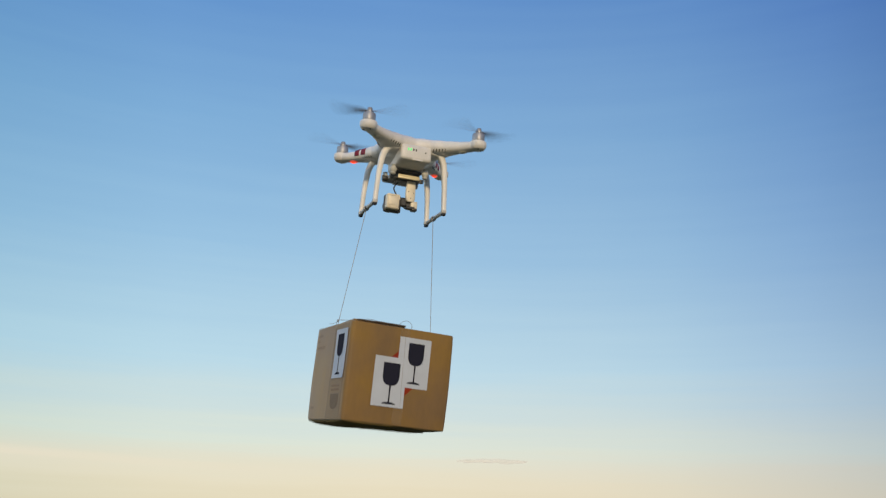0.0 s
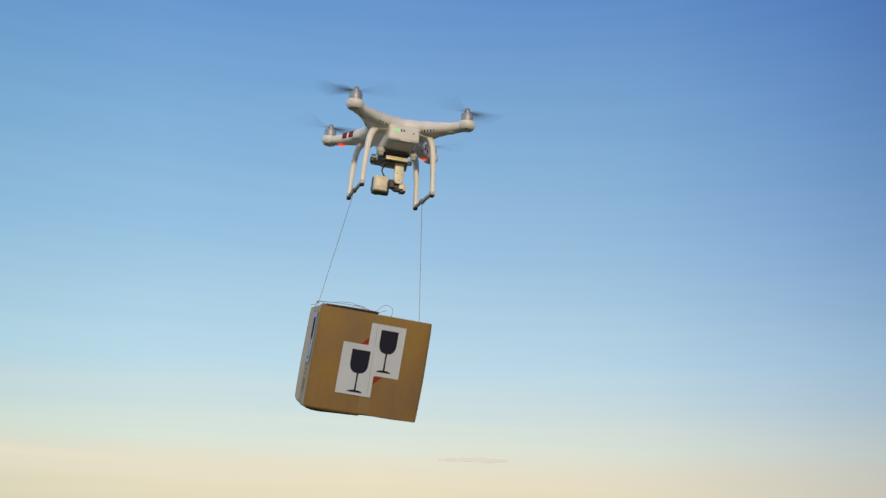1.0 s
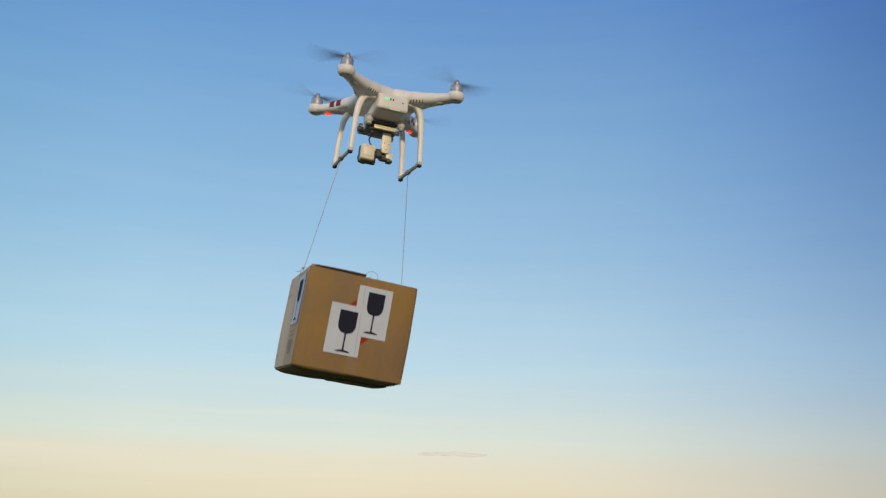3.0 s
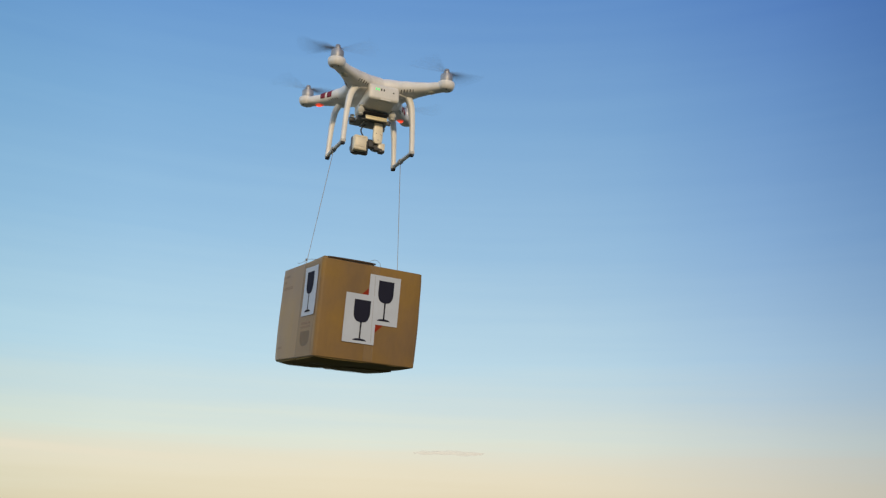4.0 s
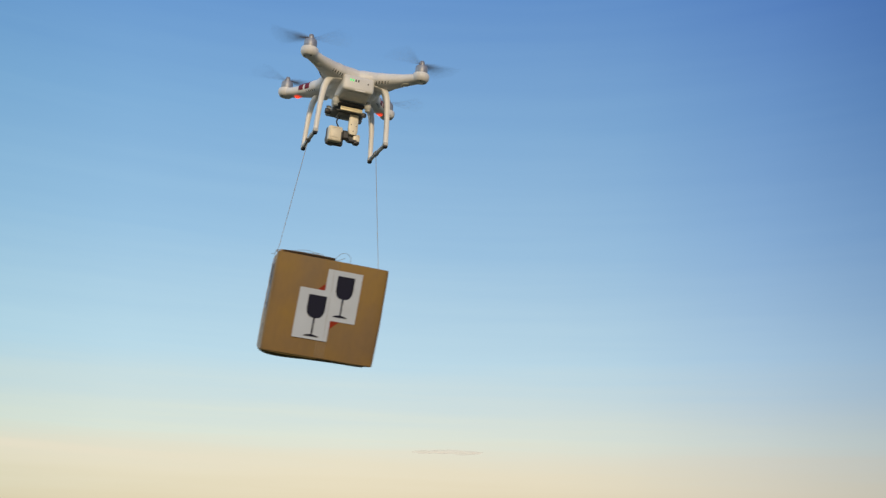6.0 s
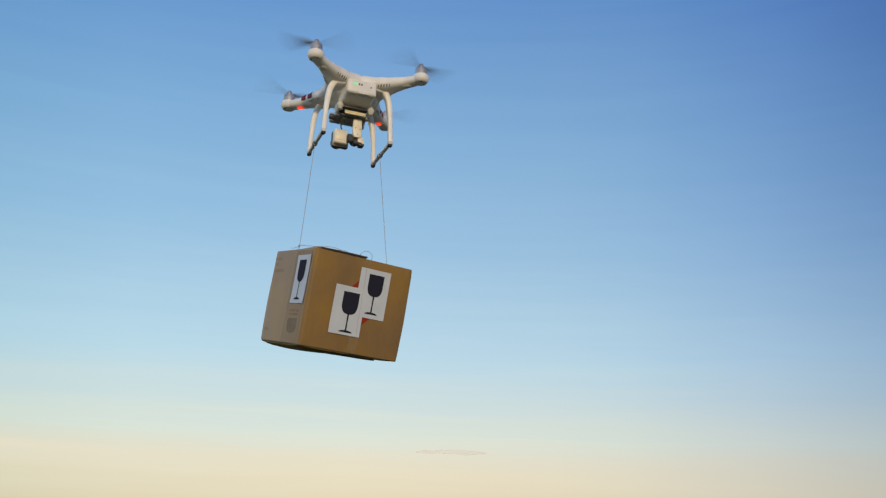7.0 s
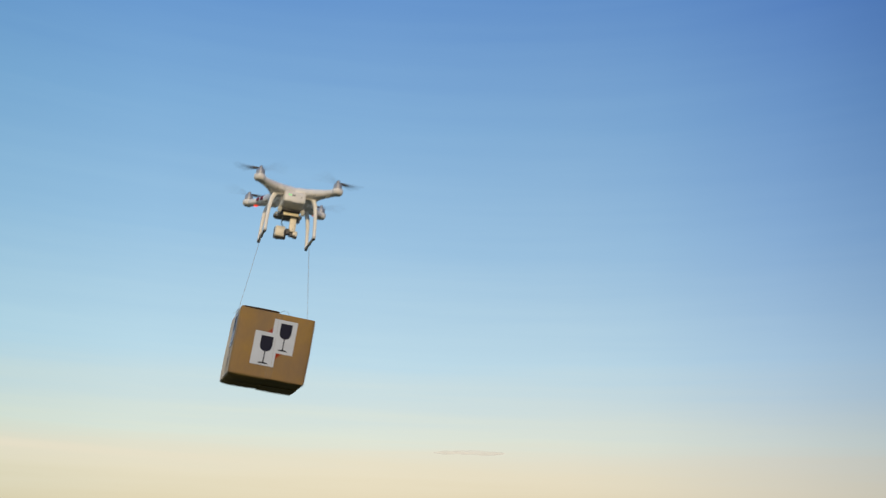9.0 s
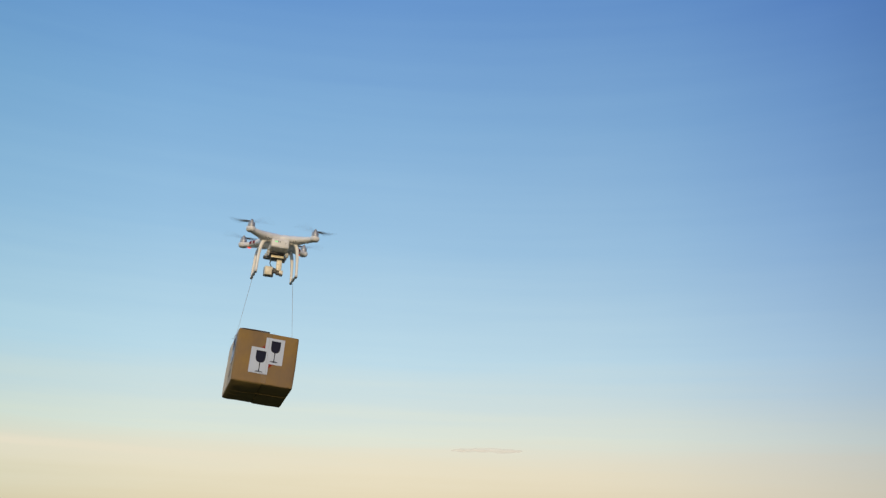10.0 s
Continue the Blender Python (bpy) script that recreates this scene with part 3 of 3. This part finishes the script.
    part("upper_plate", bm, "black", gimbal)
    bm = bmesh.new()
    rounded_box(bm, (0, 0.014, -0.0662), (0.042, 0.036, 0.0050), 0.002, 2)
    part("lower_plate", bm, "gunmetal", gimbal)
    bm = bmesh.new()
    rounded_box(bm, (0.0015, -0.0250, -0.0625), (0.050, 0.0042, 0.0095), 0.0012, 2, Matrix.Rotation(radians(-12), 4, "X"))
    part("front_strip", bm, "sunlit_alloy", gimbal, "pale metal strip coloured golden as if sunlit")
    for sx in (-1, 1):
        for y in (-0.030, 0.038):
            bm = bmesh.new()
            lathe(bm, [(0, -0.0105), (0.0046, -0.0105), (0.0066, -0.0085), (0.0046, -0.006), (0.0074, -0.002), (0.0080, 0.002), (0.0062, 0.006), (0.0038, 0.008), (0.0060, 0.0115), (0, 0.0120)], (sx * 0.0370, y, -0.0520), 18)
            part("damper", bm, "damper", gimbal)
    bm = bmesh.new()
    lathe(bm, [(0, -0.006), (0.0058, -0.006), (0.0066, -0.004), (0.0066, 0.004), (0.0058, 0.006), (0, 0.006)], (-0.043, 0.014, -0.0615), 20, Matrix.Rotation(radians(90), 4, "Y"))
    part("pan_motor", bm, "black", gimbal)
    for x, y, h in ((0.034, -0.012, 0.009), (-0.036, -0.008, 0.009), (0.034, 0.03, 0.012)):
        bm = bmesh.new()
        rounded_box(bm, (x, y, -0.0640), (0.010, 0.008, h), 0.0012, 1, Matrix.Rotation(radians(25), 4, "Z"))
        part("bracket", bm, "gunmetal", gimbal)
    bm = bmesh.new()
    sweep(bm, [(0.0140, -0.004, -0.066), (0.0140, -0.004, -0.080), (0.0140, -0.004, -0.098), (0.0145, -0.004, -0.108), (0.0145, -0.004, -0.1125)],
          [(0.0045, 0.0100), (0.0045, 0.0110), (0.0045, 0.0114), (0.0045, 0.0104), (0.004, 0.0070)], seg=16, side=(0, 1, 0), power=4)
    arm = part("gimbal_arm", bm, "alloy", drone, "pale metal gimbal arm")
    for x, z in ((0.009, -0.090), (0.020, -0.092), (0.0145, -0.105)):
        bm = bmesh.new()
        lathe(bm, [(0, 0), (0.0010, 0), (0.0010, 0.0012), (0, 0.0012)], (x, -0.0080, z), 8, Matrix.Rotation(radians(90), 4, "X"))
        part("screw", bm, "seam", arm)
    bm = bmesh.new()
    lathe(bm, [(0, -0.011), (0.0105, -0.011), (0.0120, -0.009), (0.0120, 0.009), (0.0105, 0.011), (0, 0.011)], (0.0145, 0.012, -0.1120), 26, Matrix.Rotation(radians(90), 4, "X"))
    part("roll_motor", bm, "black", arm)
    bm = bmesh.new()
    rounded_box(bm, (0.0250, 0.004, -0.1180), (0.0160, 0.018, 0.0180), 0.003, 2)
    part("tilt_motor", bm, "alloy", arm, "pale metal tilt motor")
    bm = bmesh.new()
    rounded_box(bm, (0.0262, 0.0020, -0.1285), (0.0125, 0.0170, 0.0060), 0.002, 2)
    part("motor_cap", bm, "black", arm)
    bm = bmesh.new()
    rounded_box(bm, (0.0010, 0.006, -0.1130), (0.0160, 0.014, 0.0200), 0.003, 1)
    part("yoke", bm, "black", arm)
    bm = bmesh.new()
    rounded_box(bm, (0.0165, 0.000, -0.1260), (0.020, 0.014, 0.0070), 0.002, 1)
    part("tilt_bracket", bm, "black", arm)
    bm = bmesh.new()
    rounded_box(bm, (-0.0235, 0.004, -0.1165), (0.0320, 0.0210, 0.0350), 0.0045, 3)
    body = part("action_camera", bm, "camera", drone, "cream boxy action camera")
    bm = bmesh.new()
    rounded_box(bm, (-0.0245, -0.0064, -0.1150), (0.0225, 0.0012, 0.0225), 0.0016, 2)
    part("back_screen", bm, "alloy", body)
    # black strip added for the shading down the camera's right side
    bm = bmesh.new()
    rounded_box(bm, (-0.0095, -0.0060, -0.1210), (0.0034, 0.0016, 0.0200), 0.0007, 1)
    part("side_latch", bm, "black", body)
    bm = bmesh.new()
    rounded_box(bm, (-0.0215, 0.0130, -0.1190), (0.0395, 0.0130, 0.0390), 0.004, 2)
    part("camera_holder", bm, "black", body)
    bm = bmesh.new()
    lathe(bm, [(0.0085, 0.0), (0.0130, 0.0), (0.0134, 0.001), (0.0134, 0.014), (0.0126, 0.0155), (0.0105, 0.0155), (0.0100, 0.0125), (0.0085, 0.0)], (-0.0270, 0.0120, -0.1235), 26, Matrix.Rotation(radians(-90), 4, "X"))
    barrel = part("lens_barrel", bm, "black", body, "black lens barrel")
    bm = bmesh.new()
    lathe(bm, [(0, 0.0), (0.0098, 0.0), (0.0098, 0.0105), (0.007, 0.0125), (0, 0.0132)], (-0.0270, 0.0125, -0.1235), 22, Matrix.Rotation(radians(-90), 4, "X"))
    part("lens", bm, "glass", barrel)
    bm = bmesh.new()
    sweep(bm, spline([(-0.012, 0.006, -0.066), (-0.020, 0.015, -0.080), (-0.012, 0.018, -0.094), (-0.004, 0.016, -0.104)], 6), 0.0016, seg=8)
    part("ribbon_cable", bm, "black", arm)
    return drone, props


drone, props = build_drone()


# ---- carton ----
CW, CD, CH = 0.2292, 0.2298, 0.2004


def wine_glass(bm, origin, right, up, w, h):
    """A flat fragile-goods glass: bowl, stem and foot, w wide and h high, its foot's middle at origin."""
    out = right.cross(up).normalized() * 0.00025
    pts = []
    bowl0 = 0.455 * h
    for k in range(19):
        f = math.pi * k / 18
        c, s = math.cos(f), math.sin(f)
        pts.append((w / 2 * math.copysign(abs(c) ** 0.72, c), bowl0 + 0.25 * h * (1 - s ** 0.9)))
    outline = [(w / 2, h)] + pts + [(-w / 2, h)]
    verts = [bm.verts.new(origin + right * x + up * z + out) for x, z in outline]
    bm.faces.new(verts)
    stem = [(0.055 * w, 0.46 * h), (0.04 * w, 0.25 * h), (0.05 * w, 0.06 * h), (-0.05 * w, 0.06 * h), (-0.04 * w, 0.25 * h), (-0.055 * w, 0.46 * h)]
    bm.faces.new([bm.verts.new(origin + right * x + up * z + out * 1.5) for x, z in stem])
    foot = [(0.42 * w * math.cos(math.pi * k / 12), 0.012 * h + 0.055 * h * math.sin(math.pi * k / 12)) for k in range(13)]
    bm.faces.new([bm.verts.new(origin + right * x + up * z + out) for x, z in foot])


def sheet(bm, origin, right, up, w, h, off, curl=0.0, nx=4, nz=6):
    """A thin sheet of paper or film with its lower left corner at origin; off: how far it lies off the face."""
    out = right.cross(up).normalized()
    grid = []
    for j in range(nz + 1):
        row = []
        for i in range(nx + 1):
            u, v = i / nx, j / nz
            lift = curl * ((abs(2 * u - 1) ** 6) * (abs(2 * v - 1) ** 6))
            row.append(bm.verts.new(origin + right * w * u + up * h * v + out * (off + lift)))
        grid.append(row)
    for j in range(nz):
        for i in range(nx):
            bm.faces.new((grid[j][i], grid[j][i + 1], grid[j + 1][i + 1], grid[j + 1][i]))


def build_carton():
    carton = new("carton")
    tagged(carton, "brown cardboard carton with fragile labels hung on cords", "box")
    hx, hy, hz, th = CW / 2, CD / 2, CH / 2, 0.004

    # walls: a tube with rounded, slightly bowed corners
    bm = bmesh.new()
    levels = 13

    def ring(inset, z):
        r, vs = 0.0075 - 0.3 * inset, []
        path = []
        for cx, cy, a0 in ((1, 1, 0), (-1, 1, 90), (-1, -1, 180), (1, -1, 270)):
            for k in range(5):
                f = radians(a0 + 22.5 * k)
                path.append(Vector((cx * (hx - inset - r) + r * math.cos(f), cy * (hy - inset - r) + r * math.sin(f), 0)))
        full = []
        for p, q in zip(path, path[1:] + path[:1]):
            full.append(p)
            if (q - p).length > 0.05:
                full += [p.lerp(q, k / 12) for k in range(1, 12)]
        for p in full:
            n = noise.noise(Vector((p.x * 14, p.y * 14, z * 13))) * 0.0011
            bow = 0.0013 * math.cos(math.pi * z / CH)
            k = Vector((p.x / hx, p.y / hy, 0))
            v = p + Vector((k.x ** 5, k.y ** 5, 0)) * bow + k * n
            vs.append(bm.verts.new((v.x, v.y, z)))
        return vs

    heights = [(0.0020, -hz), (0.0005, -hz + 0.0012)] + [(0, -hz + CH * k / (levels - 1)) for k in range(1, levels - 1)] + [(0.0004, hz - 0.0010), (0.0016, hz)]
    outer = [ring(inset, z) for inset, z in heights]
    inner = [ring(th, -hz + CH * k / (levels - 1)) for k in (0, levels - 1)]
    n = len(outer[0])
    for a, b in list(zip(outer, outer[1:])) + [(inner[1], inner[0]), (outer[-1], inner[1]), (inner[0], outer[0])]:
        for k in range(n):
            bm.faces.new((a[k], a[(k + 1) % n], b[(k + 1) % n], b[k]))
    part("wall", bm, "card", carton)

    # flaps: closed above and below, each a little proud and sagging
    def belly(x, y, depth):
        lean = min(1, max(0, (x / hx + 0.75) / 1.3))
        return depth * (1 - 0.72 * lean * lean * (3 - 2 * lean)) * (1 - abs(x / hx) ** 9) * (1 - abs(y / hy) ** 7)

    def flap(x0, x1, y0, y1, z, sag, name, mat="card", seed=0, bulge=0.0):
        bm = bmesh.new()
        rows = []
        for side in (0, 1):
            g = []
            for j in range(7):
                row = []
                for i in range(13):
                    x, y = x0 + (x1 - x0) * i / 12, y0 + (y1 - y0) * j / 6
                    u = (j / 6) if abs(y1) < abs(y0) else 1 - j / 6
                    zz = z + sag * u - belly(x, y, bulge) + 0.0012 * noise.noise(Vector((x * 22 + seed, y * 22, 3.0 * z)))
                    row.append(bm.verts.new((x, y, zz + (th if side else 0))))
                g.append(row)
            rows.append(g)
        for side in (0, 1):
            for j in range(6):
                for i in range(12):
                    q = [rows[side][j][i], rows[side][j][i + 1], rows[side][j + 1][i + 1], rows[side][j + 1][i]]
                    bm.faces.new(q if side else q[::-1])
        rim = [(0, i) for i in range(13)] + [(j, 12) for j in range(1, 7)] + [(6, i) for i in range(11, -1, -1)] + [(j, 0) for j in range(5, 0, -1)]
        for (j, i), (j2, i2) in zip(rim, rim[1:] + rim[:1]):
            bm.faces.new((rows[0][j][i], rows[0][j2][i2], rows[1][j2][i2], rows[1][j][i]))
        return part(name, bm, mat, carton)

    e = 0.0036
    flap(-hx + e, 0.001, -hy + e, -0.001, hz - 0.0005, -0.004, "top_flap", seed=1)
    flap(0.003, hx - e, -hy + e, -0.001, hz - 0.0045, -0.003, "top_flap", seed=2)
    flap(-hx + e, hx - e, 0.003, hy - e, hz - 0.004, -0.004, "top_flap", seed=3)
    flap(-hx + e, -0.002, -hy + e, -0.014, -hz - 0.0004, -0.001, "bottom_flap", "card_under", seed=4, bulge=0.0088)
    flap(0.0, hx - e, -hy + e, -0.014, -hz - 0.0004, -0.002, "bottom_flap", "card_under", seed=5, bulge=0.0050)
    flap(-hx + e, -0.001, -0.010, hy - e, -hz - 0.0014, 0.0, "bottom_flap", "card_under", seed=6, bulge=0.0082)
    flap(0.001, hx - e, -0.010, hy - 0.0005, -hz - 0.0042, 0.0, "bottom_flap", "card_under", seed=7, bulge=0.0055)
    # cut edge of the proud upper flap, its shade put into the colour, and its bent crease
    bm = bmesh.new()
    sweep(bm, spline([(-hx + 0.010, -hy + 0.0005, hz + 0.0020), (-0.06, -hy - 0.0012, hz + 0.0030), (-0.02, -hy - 0.0016, hz + 0.0034), (0.001, -hy - 0.0014, hz + 0.0030)], 6), (0.0009, 0.0017), seg=8, side=(0, 1, 0))
    part("flap_edge", bm, "edge", carton, "torn cardboard edge darkened as if in shade")

    X, Y, Z = Vector((1, 0, 0)), Vector((0, 1, 0)), Vector((0, 0, 1))
    face = 0.0020       # how far the front stands out with its bow
    front = lambda x, z: Vector((x, -hy - face, z))
    left = lambda y, z: Vector((-hx - face, y, z))

    # tape down the middle of the front and of the left wall, and along the bottom
    bm = bmesh.new()
    sheet(bm, front(-0.008, -hz + 0.002), X, Z, 0.0215, CH - 0.004, -0.0004)
    part("tape", bm, "tape", carton, "clear brown packing tape")
    bm = bmesh.new()
    sheet(bm, left(-0.0150, -hz + 0.002), -Y, Z, 0.088, CH - 0.006, -0.0004)
    part("tape", bm, "tape", carton, "clear brown packing tape")
    for y0, x0, x1, drop, deep in ((-0.0125, -hx + 0.004, -0.001, 0.0018, 0.0084), (-0.0125, 0.001, hx - 0.004, 0.0040, 0.0055), (0.030, -hx + 0.01, -0.055, 0.0019, 0.0082)):
        bm = bmesh.new()
        sweep(bm, [(x0 + (x1 - x0) * k / 10, y0 + 0.0012 * math.sin(k * 1.7), -hz - drop - belly(x0 + (x1 - x0) * k / 10, y0, deep)) for k in range(11)], (0.0011, 0.0006), seg=6)
        part("seam_edge", bm, "card_under", carton, "pale cut edge of a bottom flap")

    # red diamond label under two white ones
    bm = bmesh.new()
    c, h = front(-0.0015, 0.0025) + Vector((0, -0.0003, 0)), 0.056
    bm.faces.new([bm.verts.new(c + v * h) for v in (-Z, X, Z, -X)])
    part("red_label", bm, "red_ink", carton, "red diamond label mostly covered")
    LW, LH = 0.0708, 0.1010
    for x, z, off, tall, gx, gz, gw in ((-0.0583, -0.0646, 0.0016, 0.0, 0.0382, 0.0044, 0.0368), (-0.0083, -0.0215, 0.0008, 0.002, 0.0386, 0.0076, 0.0352)):
        bm = bmesh.new()
        sheet(bm, front(x, z), X, Z, LW, LH + tall, off, 0.0 if off < 0.001 else 0.0009)
        label = part("fragile_label", bm, "paper", carton, "white paper label with a dark wine glass")
        bm = bmesh.new()
        wine_glass(bm, front(x + gx, z + gz) + Vector((0, -off - 0.0001, 0)), X, Z, gw, 0.0850)
        part("glass_symbol", bm, "ink", label)
        # fold where the paper crosses the carton's seam, its shade drawn in darker grey
        bm = bmesh.new()
        fx = 0.0058
        sweep(bm, [front(fx - 0.0004 * k, z + LH * k / 6) + Vector((0.0003 * math.sin(k * 2), -off, 0)) for k in range(7)], (0.0006, 0.0005), seg=6, side=(1, 0, 0))
        part("fold", bm, "crease", label)
    bm = bmesh.new()
    sheet(bm, left(-0.0320, -0.0165), -Y, Z, 0.0700, 0.1020, 0.0008, 0.0009)
    label = part("fragile_label", bm, "paper", carton, "white paper label with a dark wine glass")
    bm = bmesh.new()
    wine_glass(bm, left(-0.0645, -0.0100) + Vector((-0.0010, 0, 0)), -Y, Z, 0.0375, 0.0850)
    part("glass_symbol", bm, "ink", label)

    # faded print on the left wall: a grey glass mark and red lines
    bm = bmesh.new()
    mark = [(0.003, 0.026), (0.039, 0.026)] + [(0.021 + 0.018 * math.cos(f), 0.013 - 0.014 * math.sin(f) ** 0.8) for f in (math.pi * k / 14 for k in range(15))]
    bm.faces.new([bm.verts.new(left(-0.0325 - 1.4 * u, -0.0780 + 1.15 * v) + Vector((-0.0002, 0, 0))) for u, v in mark])
    part("faded_mark", bm, "faded", carton, "faded grey printed mark")
    for y, z, w, hgt in ((0.104, 0.078, 0.040, 0.006), (0.100, 0.066, 0.018, 0.006), (0.100, 0.051, 0.060, 0.007), (-0.036, -0.034, 0.050, 0.0045), (-0.036, -0.042, 0.050, 0.0045), (0.094, -0.078, 0.026, 0.006)):
        bm = bmesh.new()
        sheet(bm, left(y, z), -Y, Z, w, hgt, 0.0002)
        part("printed_line", bm, "faded_red", carton, "faded red printed line")

    # wire on top: knot at the left edge, loose ends and loops
    def wire(pts, r=0.0005, mat="wire"):
        bm = bmesh.new()
        sweep(bm, spline(pts, 8), r, seg=6, side=(0.31, 0.9, 0.2))
        part("wire", bm, mat, carton)

    kx, ky, kz = -hx, -0.015, hz
    wire([(kx, ky, kz + 0.009), (kx + 0.010, ky + 0.004, kz + 0.011), (kx + 0.036, ky - 0.01, kz + 0.0125), (-0.045, -0.04, kz + 0.013), (-0.015, -0.055, kz + 0.010), (0.0, -0.06, kz + 0.004)], 0.0005)
    wire([(kx + 0.002, ky, kz + 0.009), (-0.085, -0.03, kz + 0.012), (-0.055, -0.05, kz + 0.0165), (-0.030, -0.055, kz + 0.012), (-0.010, -0.06, kz + 0.004)], 0.0005)
    wire([(-0.046, -0.055, kz + 0.006), (-0.040, -0.06, kz + 0.013), (-0.024, -0.065, kz + 0.012), (-0.008, -0.07, kz + 0.004)], 0.0005)
    wire([(-0.046, -0.055, kz + 0.006), (-0.030, -0.06, kz + 0.007), (-0.012, -0.062, kz + 0.003)], 0.00045)
    wire([(-0.006, -0.060, kz + 0.002), (0.006, -0.060, kz + 0.010), (0.016, -0.060, kz + 0.021), (0.028, -0.060, kz + 0.024), (0.038, -0.060, kz + 0.016), (0.037, -0.058, kz + 0.001)], 0.0005)
    wire([(-0.004, -0.062, kz + 0.002), (0.012, -0.055, kz + 0.007), (0.026, -0.057, kz + 0.014)], 0.00055)
    wire([(kx, ky, kz + 0.006), (kx - 0.002, ky + 0.020, kz + 0.003), (kx - 0.010, ky + 0.022, kz + 0.001)], 0.0005)
    bm = bmesh.new()
    bmesh.ops.create_icosphere(bm, subdivisions=2, radius=0.0022, matrix=Matrix.Translation((kx + 0.0005, ky, kz + 0.008)) @ Matrix.Diagonal((1, 1.1, 1.35, 1)))
    part("knot", bm, "cord", carton)
    wire([(kx + 0.001, ky, kz + 0.008), (kx - 0.0028, ky - 0.004, kz + 0.002), (kx - 0.0026, ky - 0.003, kz - 0.010)], 0.0005)
    return carton


carton = build_carton()


# ---- cords ----
SKID_L, SKID_R = Vector((-0.0787, 0.0160, -0.1415)), Vector((0.0787, 0.0160, -0.1415))
BOX_L, BOX_R = Vector((-CW / 2 + 0.0015, -0.015, CH / 2 - 0.002)), Vector((CW / 2 - 0.004, 0.0, CH / 2 - 0.004))


def build_cord():
    """An upper length tied to the skid, from which a lower length tied to the carton slides out; both along -z."""
    bm = bmesh.new()
    sweep(bm, [(0, 0, 0.002), (0, 0, -0.05), (0, 0, -0.10), (0, 0, -0.16)], 0.00070, seg=8)
    upper = part("cord", bm, "cord")
    tagged(upper, "thin pale nylon cord from landing skid to carton", "cord", "cords holding the carton")
    bm = bmesh.new()
    sweep(bm, [(0, 0, 0), (0, 0, 0.05), (0, 0, 0.10), (0, 0, 0.16)], 0.00062, seg=8)
    part("lower_end", bm, "cord", upper)
    return upper


cords = [(build_cord(), SKID_L, BOX_L), (build_cord(), SKID_R, BOX_R)]


def motions():
    walk(drone, [(t, pose(x, y, z, rx, ry, rz)) for t, x, y, z, rx, ry, rz in DRONE_ROWS])
    walk(carton, [(t, pose(x, y, z, rx, ry, rz)) for t, x, y, z, rx, ry, rz in CARTON_ROWS])
    # the cords stay taut between skid and carton
    spans = {c: [] for c, _, _ in cords}
    for k in range(101):
        t = k / 10
        scene.frame_set(frame(t))
        for c, a, b in cords:
            top, end = drone.matrix_world @ a, carton.matrix_world @ b
            turn = (top - end).to_track_quat("Z", "Y").to_matrix().to_4x4()
            spans[c].append((t, Matrix.Translation(top) @ turn, (top - end).length))
    for c, _, _ in cords:
        walk(c, [(t, m) for t, m, _ in spans[c]])
        walk(c.children[0], [(t, pose(0, 0, -d)) for t, _, d in spans[c]])
    # seven turns a second
    for (prop, hand), at in zip(props, PROP_AT):
        x, y, z = prop.location
        walk(prop, [(k / FPS, pose(x, y, z, 0, 0, hand * 84 * k + at)) for k in range(301)])
    scene.frame_set(1)


PROP_AT = (-24, 22, 14, -14)     # degrees at the start
motions()
